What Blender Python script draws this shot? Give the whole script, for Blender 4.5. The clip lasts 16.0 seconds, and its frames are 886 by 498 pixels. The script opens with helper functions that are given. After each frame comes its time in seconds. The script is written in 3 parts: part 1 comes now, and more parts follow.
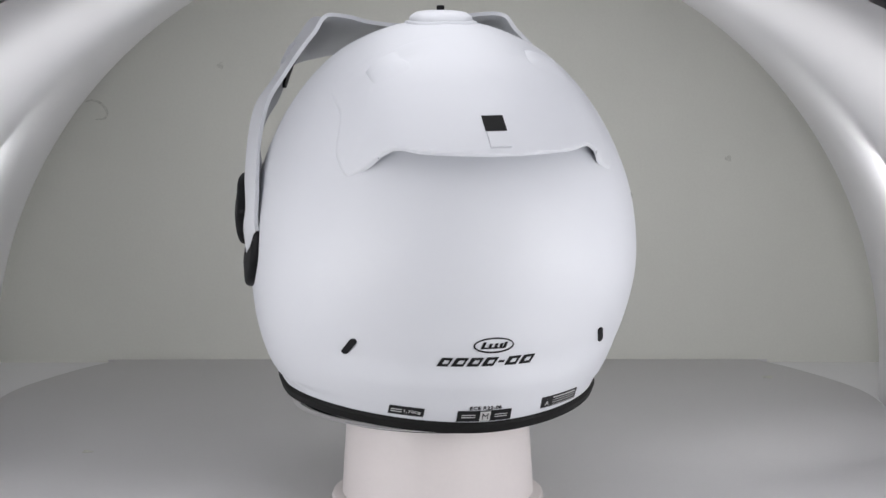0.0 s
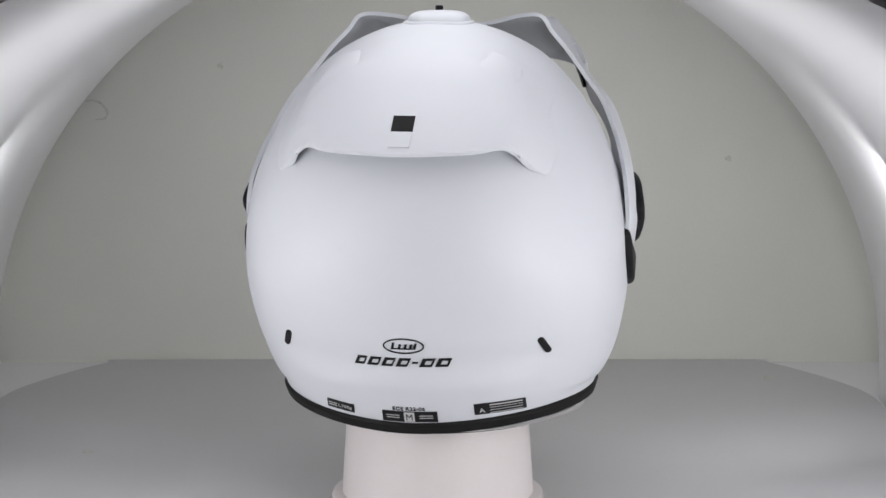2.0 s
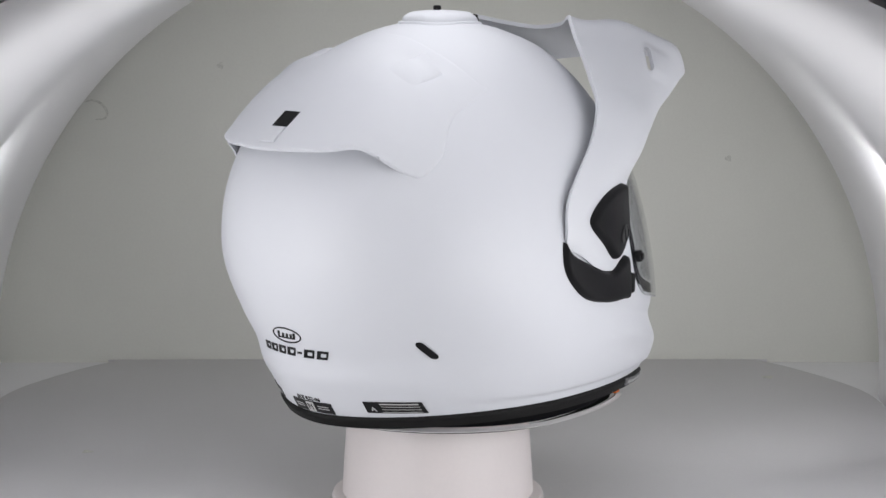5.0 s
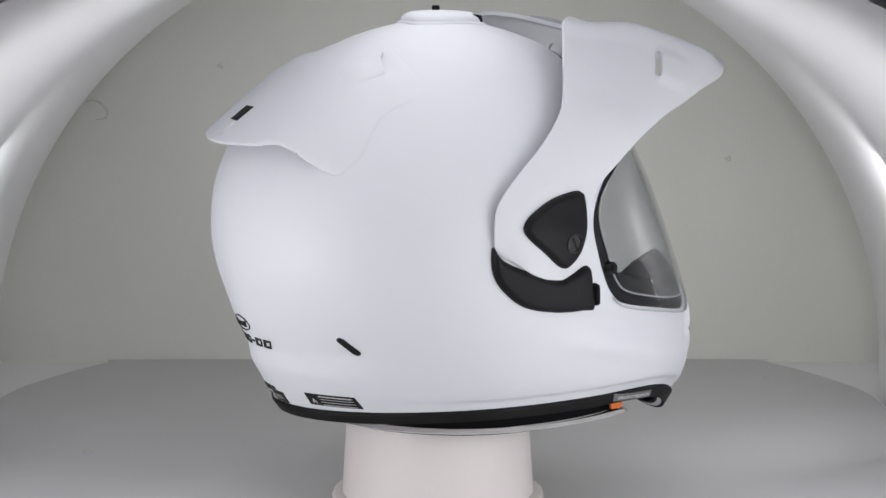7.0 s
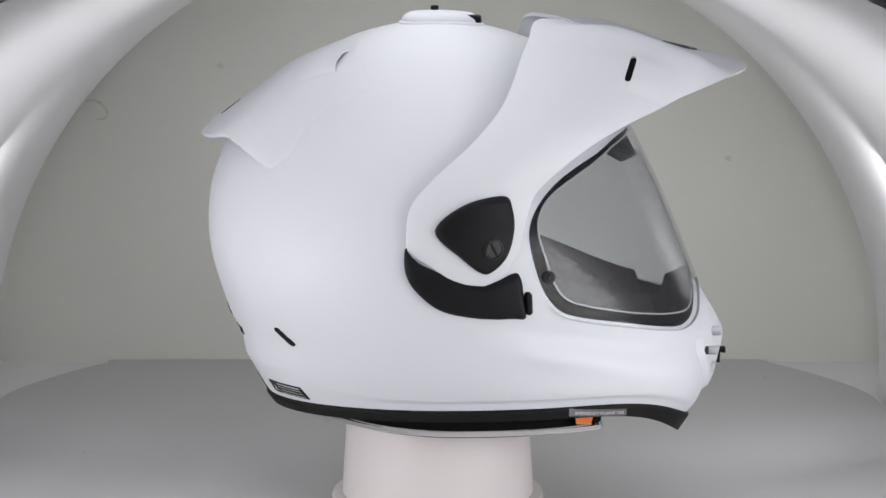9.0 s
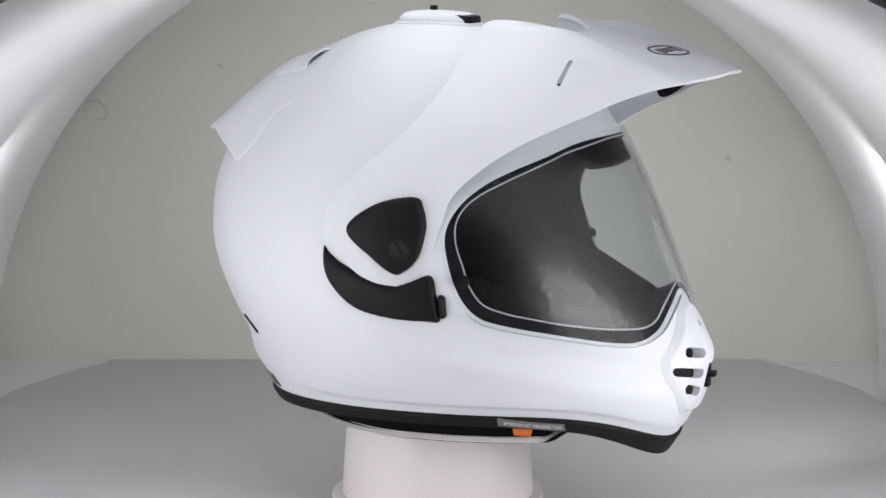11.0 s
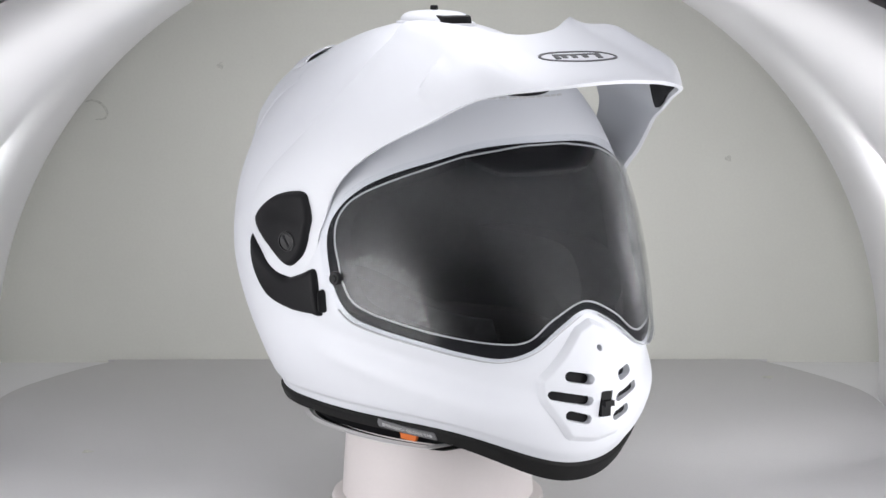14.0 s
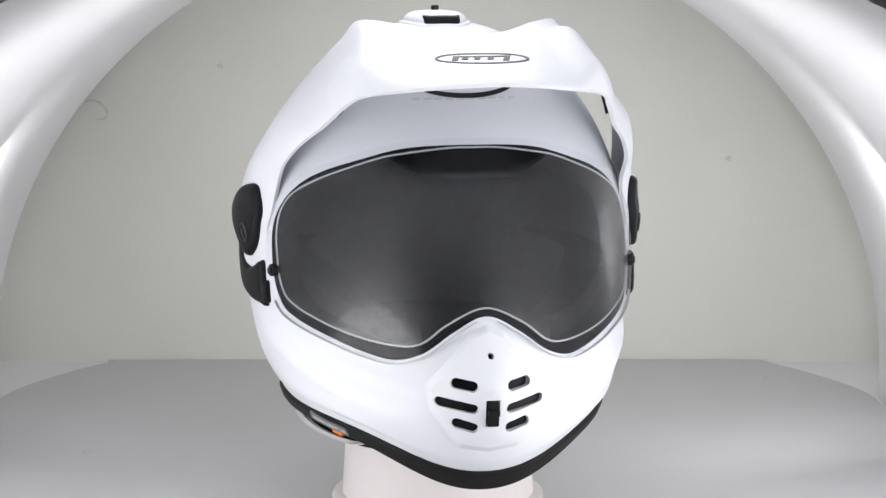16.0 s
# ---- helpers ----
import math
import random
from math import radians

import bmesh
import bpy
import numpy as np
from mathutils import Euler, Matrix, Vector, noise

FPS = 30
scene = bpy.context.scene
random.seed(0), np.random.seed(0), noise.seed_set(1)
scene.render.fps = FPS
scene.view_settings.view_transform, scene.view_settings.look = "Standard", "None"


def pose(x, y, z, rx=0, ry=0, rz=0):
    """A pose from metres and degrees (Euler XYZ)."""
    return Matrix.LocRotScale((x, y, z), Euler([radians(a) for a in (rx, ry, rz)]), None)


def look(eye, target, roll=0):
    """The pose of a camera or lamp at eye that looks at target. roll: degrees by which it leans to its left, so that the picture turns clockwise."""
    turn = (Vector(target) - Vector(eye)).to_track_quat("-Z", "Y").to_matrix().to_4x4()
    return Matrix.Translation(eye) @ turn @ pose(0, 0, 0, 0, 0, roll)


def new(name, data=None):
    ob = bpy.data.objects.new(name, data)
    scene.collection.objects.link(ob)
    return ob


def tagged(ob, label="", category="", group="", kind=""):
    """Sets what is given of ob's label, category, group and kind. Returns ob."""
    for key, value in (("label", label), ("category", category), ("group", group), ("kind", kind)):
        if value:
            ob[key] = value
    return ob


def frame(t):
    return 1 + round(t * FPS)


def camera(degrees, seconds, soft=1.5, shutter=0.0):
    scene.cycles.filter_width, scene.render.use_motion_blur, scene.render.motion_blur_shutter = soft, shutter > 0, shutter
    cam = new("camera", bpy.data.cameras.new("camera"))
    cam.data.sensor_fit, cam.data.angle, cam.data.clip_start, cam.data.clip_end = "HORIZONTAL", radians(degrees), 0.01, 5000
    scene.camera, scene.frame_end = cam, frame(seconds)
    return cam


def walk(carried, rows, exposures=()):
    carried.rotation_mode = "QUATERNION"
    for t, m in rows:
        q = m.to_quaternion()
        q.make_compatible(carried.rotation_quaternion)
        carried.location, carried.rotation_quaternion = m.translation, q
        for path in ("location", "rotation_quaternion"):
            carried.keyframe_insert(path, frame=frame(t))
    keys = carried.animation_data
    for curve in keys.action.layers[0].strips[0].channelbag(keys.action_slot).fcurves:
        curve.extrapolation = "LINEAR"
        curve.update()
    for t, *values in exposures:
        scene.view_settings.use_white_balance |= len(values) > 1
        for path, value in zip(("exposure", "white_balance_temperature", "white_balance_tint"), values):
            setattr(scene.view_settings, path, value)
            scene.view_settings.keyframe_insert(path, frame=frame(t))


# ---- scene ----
from mathutils.bvhtree import BVHTree

TURN = [(0, 13.69), (1, 2.17), (2, -9.27), (3, -20.68), (4.2, -34.5), (6.5, -60.36), (7.5, -71.92), (8.5, -83.93),
        (9.2, -92.3), (11.3, -117.3), (12.5, -130.84), (14, -147.6), (15, -158.62), (16, -169.73)]
OFF = 0.0015

# camera: a long lens on a tripod in front of the booth
EYE = Vector((0, -1.35, 0.385))
YAW, TILT = radians(0.153), radians(8.597)
cam = camera(24.82, 16.0)
aim = EYE + Vector((math.sin(YAW), math.cos(YAW), -math.tan(TILT)))
walk(cam, [(0, look(EYE, aim)), (16, look(EYE, aim))], [(0, 0.03), (9.2, 0.06), (11.3, 0.22), (12.5, 0.33), (14, 0.46), (16, 0.60)])

# ---- light ----
world = bpy.data.worlds.new("dim_room")
world.use_nodes = True
world.node_tree.nodes["Background"].inputs["Color"].default_value = (0.8, 0.9, 1.0, 1)
world.node_tree.nodes["Background"].inputs["Strength"].default_value = 0.02
scene.world = world


def area(name, eye, target, sx, sy, watts, color):
    data = bpy.data.lights.new(name, "AREA")
    data.shape, data.size, data.size_y, data.energy, data.color = "RECTANGLE", sx, sy, watts, color
    ob = new(name, data)
    ob.matrix_world = look(eye, target)
    return ob


COOL = (0.988, 0.98, 0.995)
area("led_lamp_left", (-0.313, -0.27, 0.160), (0, -0.13, 0.19), 0.40, 0.20, 0.98, COOL)
area("led_lamp_right", (0.313, -0.27, 0.160), (0, -0.13, 0.19), 0.40, 0.20, 1.12, COOL)
area("led_lamp_top", (0, -0.10, 0.388), (0, -0.099, 0.0), 0.14, 0.30, 0.13, COOL)
# unseen fill lamps, added to brighten the back wall and the barrel's far end
area("back_fill_left", (-0.315, 0.06, 0.205), (-0.10, 0.49, 0.42), 0.05, 0.14, 0.11, COOL)
area("back_fill_right", (0.320, 0.06, 0.185), (0.04, 0.49, 0.30), 0.05, 0.14, 0.30, COOL)
# unseen fill lamps added in the gap between the barrel's end and the back wall
area("gap_fill_left", (-0.455, 0.435, 0.17), (0.0, 0.475, 0.17), 0.05, 0.30, 0.03, COOL)
area("gap_fill_right", (0.455, 0.435, 0.17), (0.0, 0.475, 0.17), 0.05, 0.30, 0.04, COOL)


# ---- materials ----
def material(name, color, rough=0.5, metal=0.0, coat=0.0, vary=0.06, scale=30.0, bump=0.0, grain=400.0, spec=0.5, sheen=0.0):
    mat = bpy.data.materials.new(name)
    mat.use_nodes = True
    nt = mat.node_tree
    b = nt.nodes["Principled BSDF"]
    b.inputs["Metallic"].default_value = metal
    b.inputs["Coat Weight"].default_value = coat
    b.inputs["Coat Roughness"].default_value = 0.05
    b.inputs["Specular IOR Level"].default_value = spec
    b.inputs["Sheen Weight"].default_value = sheen
    tc = nt.nodes.new("ShaderNodeTexCoord")
    n1 = nt.nodes.new("ShaderNodeTexNoise")
    n1.inputs["Scale"].default_value, n1.inputs["Detail"].default_value = scale, 4
    n2 = nt.nodes.new("ShaderNodeTexNoise")
    n2.inputs["Scale"].default_value, n2.inputs["Detail"].default_value = grain, 2
    nt.links.new(tc.outputs["Object"], n1.inputs["Vector"])
    nt.links.new(tc.outputs["Object"], n2.inputs["Vector"])
    add = nt.nodes.new("ShaderNodeMath")
    add.operation = "MULTIPLY_ADD"
    add.inputs[1].default_value = 0.35
    nt.links.new(n2.outputs["Fac"], add.inputs[0])
    nt.links.new(n1.outputs["Fac"], add.inputs[2])
    ramp = nt.nodes.new("ShaderNodeValToRGB")
    ramp.color_ramp.elements[0].position, ramp.color_ramp.elements[1].position = 0.4, 0.95
    ramp.color_ramp.elements[0].color = (*[c * (1 - vary) for c in color], 1)
    ramp.color_ramp.elements[1].color = (*[min(1, c * (1 + vary)) for c in color], 1)
    nt.links.new(add.outputs[0], ramp.inputs["Fac"])
    nt.links.new(ramp.outputs["Color"], b.inputs["Base Color"])
    mr = nt.nodes.new("ShaderNodeMapRange")
    mr.inputs["To Min"].default_value, mr.inputs["To Max"].default_value = rough * 0.85, min(1, rough * 1.2)
    nt.links.new(n1.outputs["Fac"], mr.inputs["Value"])
    nt.links.new(mr.outputs["Result"], b.inputs["Roughness"])
    if bump:
        bp = nt.nodes.new("ShaderNodeBump")
        bp.inputs["Strength"].default_value, bp.inputs["Distance"].default_value = bump, 0.0006
        nt.links.new(n2.outputs["Fac"], bp.inputs["Height"])
        nt.links.new(bp.outputs["Normal"], b.inputs["Normal"])
    return mat


WHITE = material("gloss_white_paint", (0.60, 0.614, 0.648), 0.5, coat=0.0, vary=0.012, scale=9, grain=60)
PEAK = material("white_moulded_plastic", (0.60, 0.614, 0.645), 0.5, coat=0.0, vary=0.012, scale=9, grain=60)
BLACK = material("satin_black_plastic", (0.008, 0.008, 0.009), 0.5, vary=0.15, bump=0.2, grain=900, spec=0.13)
RUBBER = material("black_rubber", (0.008, 0.008, 0.008), 0.6, vary=0.15, bump=0.2, grain=700, spec=0.15)
GASKET = material("grey_black_seal", (0.010, 0.010, 0.012), 0.7, vary=0.1, bump=0.2, grain=700, spec=0.1)
LINER = material("dark_grey_fabric", (0.007, 0.007, 0.008), 0.95, vary=0.05, scale=60, bump=0.0, grain=1500, spec=0.05)
PADS = material("white_neck_plastic", (0.80, 0.79, 0.79), 0.5, vary=0.06, bump=0.5, grain=1500)
SCREW = material("black_screw_finish", (0.018, 0.018, 0.019), 0.4, vary=0.1, spec=0.25)
DECAL = material("black_decal_film", (0.009, 0.009, 0.010), 0.4, vary=0.1, spec=0.15)
LABELGREY = material("grey_label_film", (0.13, 0.13, 0.135), 0.4, vary=0.08)
EMBLEMGREY = material("dark_grey_print", (0.09, 0.09, 0.095), 0.5, vary=0.05, spec=0.2)
LENSRIM = material("pale_lens_rim", (0.36, 0.37, 0.38), 0.35, vary=0.03)
PRINTGREY = material("pale_grey_print", (0.5, 0.5, 0.51), 0.5, vary=0.03)
INK = material("white_print", (0.5, 0.5, 0.5), 0.5, vary=0.02)
ORANGE = material("orange_webbing", (0.75, 0.17, 0.02), 0.7, vary=0.1, bump=0.5, grain=1200)
BARREL = material("glossy_white_shell", (0.885, 0.885, 0.905), 0.32, vary=0.02, scale=5, coat=0.0)
WALL = material("pale_grey_board", (0.77, 0.775, 0.72), 0.6, vary=0.05, scale=4, bump=0.1)
MAT = material("grey_vinyl_sheet", (0.645, 0.64, 0.645), 0.5, vary=0.04, scale=6, bump=0.15)
STAND = material("milky_plastic", (0.74, 0.69, 0.68), 0.35, vary=0.03, scale=14)
ROOM = material("dark_room_paint", (0.05, 0.05, 0.055), 0.9, vary=0.1, scale=2)


def clear_plastic(name, tint, rough, head_on, glance):
    """Thin clear sheet: see-through with a gloss that rises steeply at a glance."""
    mat = bpy.data.materials.new(name)
    mat.use_nodes = True
    nt = mat.node_tree
    nt.nodes.remove(nt.nodes["Principled BSDF"])
    see, gloss, mix, fres = (nt.nodes.new("ShaderNode" + k) for k in ("BsdfTransparent", "BsdfAnisotropic", "MixShader", "LayerWeight"))
    see.inputs["Color"].default_value = (*tint, 1)
    gloss.inputs["Roughness"].default_value = rough
    fres.inputs["Blend"].default_value = 0.5
    power, lift = (nt.nodes.new("ShaderNodeMath") for k in range(2))
    power.operation, lift.operation = "POWER", "MULTIPLY_ADD"
    power.inputs[1].default_value = 5.0
    lift.inputs[1].default_value, lift.inputs[2].default_value = glance, head_on
    nt.links.new(fres.outputs["Facing"], power.inputs[0])
    nt.links.new(power.outputs[0], lift.inputs[0])
    nt.links.new(lift.outputs[0], mix.inputs[0])
    nt.links.new(see.outputs[0], mix.inputs[1])
    nt.links.new(gloss.outputs[0], mix.inputs[2])
    nt.links.new(mix.outputs[0], nt.nodes["Material Output"].inputs["Surface"])
    return mat


CLEAR = clear_plastic("clear_polycarbonate", (0.975, 0.98, 0.985), 0.10, 0.008, 0.5)
HAZE = clear_plastic("antifog_film", (0.96, 0.965, 0.97), 0.32, 0.028, 0.5)


# ---- mesh tools ----
def put(name, verts, faces, mat, parent=None, label="", smooth=40.0):
    me = bpy.data.meshes.new(name)
    me.from_pydata([tuple(map(float, v)) for v in verts], [], [tuple(map(int, f)) for f in faces])
    me.validate()
    bm = bmesh.new()
    bm.from_mesh(me)
    bmesh.ops.remove_doubles(bm, verts=bm.verts, dist=1e-6)
    bmesh.ops.recalc_face_normals(bm, faces=bm.faces)
    bm.to_mesh(me)
    bm.free()
    me.materials.append(mat)
    me.shade_smooth()
    me.set_sharp_from_angle(angle=radians(smooth))
    ob = new(name, me)
    ob.parent = parent
    if label:
        tagged(ob, label)
    return ob


def part(name, bm, mat, parent=None, label="", smooth=40.0):
    me = bpy.data.meshes.new(name)
    bmesh.ops.recalc_face_normals(bm, faces=bm.faces)
    bm.to_mesh(me)
    bm.free()
    me.materials.append(mat)
    me.shade_smooth()
    me.set_sharp_from_angle(angle=radians(smooth))
    ob = new(name, me)
    ob.parent = parent
    if label:
        tagged(ob, label)
    return ob


def spline(points, n=8, closed=True):
    p = np.array(points, float)
    out, m = [], len(p)
    for i in range(m if closed else m - 1):
        if closed:
            a, b, c, d = p[(i - 1) % m], p[i], p[(i + 1) % m], p[(i + 2) % m]
        else:
            a, b, c, d = p[max(i - 1, 0)], p[i], p[i + 1], p[min(i + 2, m - 1)]
        for t in np.arange(n) / n:
            out.append(0.5 * (2 * b + (c - a) * t + (2 * a - 5 * b + 4 * c - d) * t * t + (3 * b - a - 3 * c + d) * t ** 3))
    if not closed:
        out.append(p[-1])
    return np.array(out)


def inside(q, poly):
    """Signed distance of the points q to a closed outline: positive inside."""
    a, b = poly, np.roll(poly, -1, 0)
    d = np.full(len(q), 1e9)
    odd = np.zeros(len(q), bool)
    for (ax, ay), (bx, by) in zip(a, b):
        ex, ey = bx - ax, by - ay
        wx, wy = q[:, 0] - ax, q[:, 1] - ay
        h = np.clip((wx * ex + wy * ey) / (ex * ex + ey * ey + 1e-12), 0, 1)
        d = np.minimum(d, np.hypot(wx - h * ex, wy - h * ey))
        if ay != by:
            odd ^= ((ay > q[:, 1]) != (by > q[:, 1])) & (q[:, 0] < ex * (q[:, 1] - ay) / ey + ax)
    return np.where(odd, d, -d)


def capsule(q, a, b, r):
    a, b = np.array(a), np.array(b)
    h = np.clip(((q - a) @ (b - a)) / ((b - a) @ (b - a)), 0, 1)
    return r - np.linalg.norm(q - a - h[:, None] * (b - a), axis=1)


def grid_faces(rows, cols, wrap=False):
    return [(i * cols + j, i * cols + (j + 1) % cols, (i + 1) * cols + (j + 1) % cols, (i + 1) * cols + j)
            for i in range(rows - 1) for j in range(cols if wrap else cols - 1)]


def clip(attrs, faces, val):
    """Keep the part of a mesh where val > 0, cut cleanly along val = 0. attrs: rows of any length per vertex."""
    val = np.where(np.abs(val) < 1e-9, 1e-9, val)
    out, index, cut, kept = [], {}, {}, []
    for f in faces:
        if all(val[i] <= 0 for i in f):
            continue
        poly = []
        for i, j in zip(f, (*f[1:], f[0])):
            if val[i] > 0:
                if i not in index:
                    index[i] = len(out)
                    out.append(attrs[i])
                poly.append(index[i])
            if (val[i] > 0) != (val[j] > 0):
                key = (min(i, j), max(i, j))
                if key not in cut:
                    t = val[i] / (val[i] - val[j])
                    cut[key] = len(out)
                    out.append(attrs[i] * (1 - t) + attrs[j] * t)
                poly.append(cut[key])
        if len(poly) > 2:
            kept.append(tuple(poly))
    return np.array(out), kept


def solid(outer, inner, faces):
    """A closed body between two sheets of the same faces."""
    n = len(outer)
    edges = {}
    for f in faces:
        for i, j in zip(f, (*f[1:], f[0])):
            edges[(i, j)] = True
    rim = [(j, i, i + n, j + n) for (i, j) in edges if (j, i) not in edges]
    return np.concatenate([outer, inner]), list(faces) + [tuple(i + n for i in reversed(f)) for f in faces] + rim


def weld(attrs, faces):
    """Join vertices that lie on one another, as along the seam of a full turn."""
    key, first = {}, []
    for i, a in enumerate(attrs):
        first.append(key.setdefault(tuple(np.round(a[:3] * 2e5).astype(int)), i))
    out = []
    for f in faces:
        g = []
        for i in f:
            if not g or first[i] != g[-1]:
                g.append(first[i])
        if len(g) > 1 and g[0] == g[-1]:
            g.pop()
        if len(g) > 2:
            out.append(tuple(g))
    return out


def sheet_normals(p):
    """Normals of a grid of points, rows x cols x 3."""
    n = np.cross(np.gradient(p, axis=1), np.gradient(p, axis=0))
    return n / (np.linalg.norm(n, axis=2, keepdims=True) + 1e-12)


def step(x, a, b):
    t = np.clip((x - a) / (b - a), 0, 1)
    return t * t * (3 - 2 * t)


def mirror(verts):
    return verts * np.array([-1, 1, 1])


# ---- the helmet's shell as a surface of rings: back height and reach, side height and half width, front height and reach ----
CROWN = [
    (.3356, -.003, .3356, .0000, .3356, -.003), (.3348, -.016, .3345, .0145, .3350, .012),
    (.3330, -.029, .3320, .0305, .3325, .030), (.3274, -.0506, .3250, .0495, .3270, .051),
    (.3175, -.0733, .3130, .0700, .3180, .073), (.3010, -.1000, .2940, .0890, .3030, .094),
    (.2830, -.1215, .2720, .1040, .2850, .112), (.2610, -.1385, .2500, .1145, .2650, .1255),
    (.2354, -.1493, .2280, .1222, .2350, .1415)]
LOWER = [
    (.2160, -.1530, .2020, .1268, .2060, .1545),
    (.1965, -.1535, .1770, .1278, .1790, .1655), (.1775, -.1510, .1540, .1262, .1560, .1745),
    (.1580, -.1458, .1320, .1225, .1330, .1820), (.1390, -.1398, .1190, .1190, .1130, .1840),
    (.1230, -.1325, .1090, .1150, .0950, .1825), (.1080, -.1268, .1010, .1105, .0800, .1770),
    (.0930, -.1195, .0975, .1070, .0710, .1705), (.0812, -.1110, .0868, .1030, .0590, .1625)]
RINGS = np.array(CROWN + LOWER)
LAST = len(RINGS) - 1


def ring_at(k):
    k = np.clip(np.asarray(k, float), 0, LAST)
    i = np.minimum(k.astype(int), LAST - 1)
    t = (k - i)[..., None]
    a, b, c, d = (RINGS[np.clip(i + o, 0, LAST)] for o in (-1, 0, 1, 2))
    a = np.where((i == 0)[..., None], RINGS[1] * np.array([1, 0, 1, -1, 1, 0]) + np.array([0, .010, 0, 0, 0, -.018]), a)
    return 0.5 * (2 * b + (c - a) * t + (2 * a - 5 * b + 4 * c - d) * t * t + (3 * b - a - 3 * c + d) * t ** 3)


def shell_points(k, phi):
    """Points of the shell; phi runs from the front (0) over the right side (pi/2) to the back (pi)."""
    zr, yr, zs, w, zf, yf = np.moveaxis(ring_at(k), -1, 0)
    c, s = np.cos(phi), np.sin(phi)
    ex = np.where(c > 0, 2 / (1.84 + .3 * step(np.asarray(k, float), 12.5, 15.5)), 2 / (2.05 + .12 * step(np.asarray(k, float), 2, 5) - .35 * step(np.asarray(k, float), 9.8, 13.2)))
    cc, ss = np.abs(c) ** ex, np.sign(s) * np.abs(s) ** ex
    mid = -.003 + .006 * np.minimum(k / 6, 1)
    y = mid + np.where(c > 0, yf - mid, yr - mid) * cc
    power = np.where(c > 0, 2 + 4.8 * step(np.asarray(k, float), 11, 16), 2)
    z = zs + np.where(c > 0, zf - zs, zr - zs) * np.abs(c) ** power
    x = w * ss
    # soft crease that runs from below the side pods to the chin
    fall = z - (.150 - .22 * (y - .03))
    x = x + np.sign(x) * step(y, .015, .08) * (.0026 * np.exp(-((fall + .014) / .008) ** 2) - .0030 * np.exp(-((fall - .002) / .007) ** 2)) * step(np.abs(x), .01, .05)
    # soft ledge that curls from the rear vents round the back
    ledge = (.0016 * np.exp(-((z - .1130) / .0075) ** 2) - .0012 * np.exp(-((z - .1300) / .008) ** 2)) * step(-y, .07, .105)
    x, y = x * (1 + ledge / .14), y * (1 + ledge / .14)
    return np.stack(np.broadcast_arrays(x, y, z), -1)


def shell_grid(k0, k1, p0, p1, nk, npz):
    k, phi = np.meshgrid(np.linspace(k0, k1, nk), np.radians(np.linspace(p0, p1, npz)), indexing="ij")
    p = shell_points(k, phi)
    n = np.cross(shell_points(k, phi + 1e-4) - shell_points(k, phi - 1e-4), shell_points(k + 1e-3, phi) - shell_points(k - 1e-3, phi))
    n /= np.linalg.norm(n, axis=2, keepdims=True) + 1e-15
    out = p - np.array([0, 0, .2])
    n *= np.sign((n * out).sum(2, keepdims=True))
    return p.reshape(-1, 3), n.reshape(-1, 3), k.ravel(), phi.ravel()


def patch(name, mat, parent, area_of, outer, inner, ks, ps, res, label="", sides=(1,), smooth=40.0):
    """A plate that lies on the shell where area_of(points, k, phi) > 0, from inner to outer metres off it."""
    p, n, k, phi = shell_grid(*ks, *ps, *res)
    val = area_of(p, k, phi)
    v, f = clip(np.concatenate([p, n, val[:, None]], 1), grid_faces(*res), val)
    o = outer(v[:, :3], v[:, 6]) if callable(outer) else outer
    if ps[1] - ps[0] >= 360:
        f = weld(v, f)
    q, nn = v[:, :3], v[:, 3:6]
    o = np.broadcast_to(o, len(q))[:, None]
    i = inner(v[:, :3], v[:, 6])[:, None] if callable(inner) else inner
    verts, faces = solid(q + nn * o, q + nn * i, f)
    made = [put(name, verts if s > 0 else mirror(verts), faces, mat, parent, label, smooth) for s in sides]
    return made[0] if len(made) == 1 else made


def pillow(height, edge):
    return lambda p, d: height * np.sqrt(1 - (1 - np.clip(d / edge, 0, 1)) ** 2)


# outlines: angle from the front in degrees and height for the eye opening, y and z for the side pieces
EYE_HALF = [(9, .2651), (21, .2621), (33.5, .2546), (45, .2468), (54, .2378), (61, .2250), (64.5, .2090), (63.5, .1890), (60.5, .1700), (56, .1580),
            (50, .1525), (35, .1447), (26, .1398), (18.5, .1374), (12.3, .1428), (6.2, .1558)]
LENS_HALF = [(8, .2619), (21.5, .2575), (28, .2540), (40, .2452), (47, .2395), (54, .2325), (58.5, .2250), (61, .2150), (61, .2030), (59.3, .1900),
             (57.5, .1770), (54, .1662), (48, .1605), (42, .1570), (32, .1516), (20, .1473), (13.3, .1488), (7.6, .1610)]


def both_sides(top, half, foot):
    return spline([(0, top)] + half + [(0, foot)] + [(-a, z) for a, z in reversed(half)], 5)


EYE_OUT = both_sides(.2656, EYE_HALF, .1645)
LENS_OUT = both_sides(.2625, LENS_HALF, .1703)
COVER = spline([(-.0020, .2120), (.0157, .2277), (.0399, .2329), (.0451, .2249), (.0462, .2109), (.0418, .1951), (.0331, .1860),
                (.0262, .1853), (.0140, .1951)], 6)
POD = spline([(-.0197, .2010), (-.0203, .1863), (-.0139, .1740), (.0018, .1616), (.0263, .1562), (.0460, .1556), (.0545, .1560),
              (.0530, .1686), (.0495, .1840), (.0366, .1800), (.0245, .1772), (.0088, .1822), (-.0121, .1917)], 6)
ARC = 0.0022


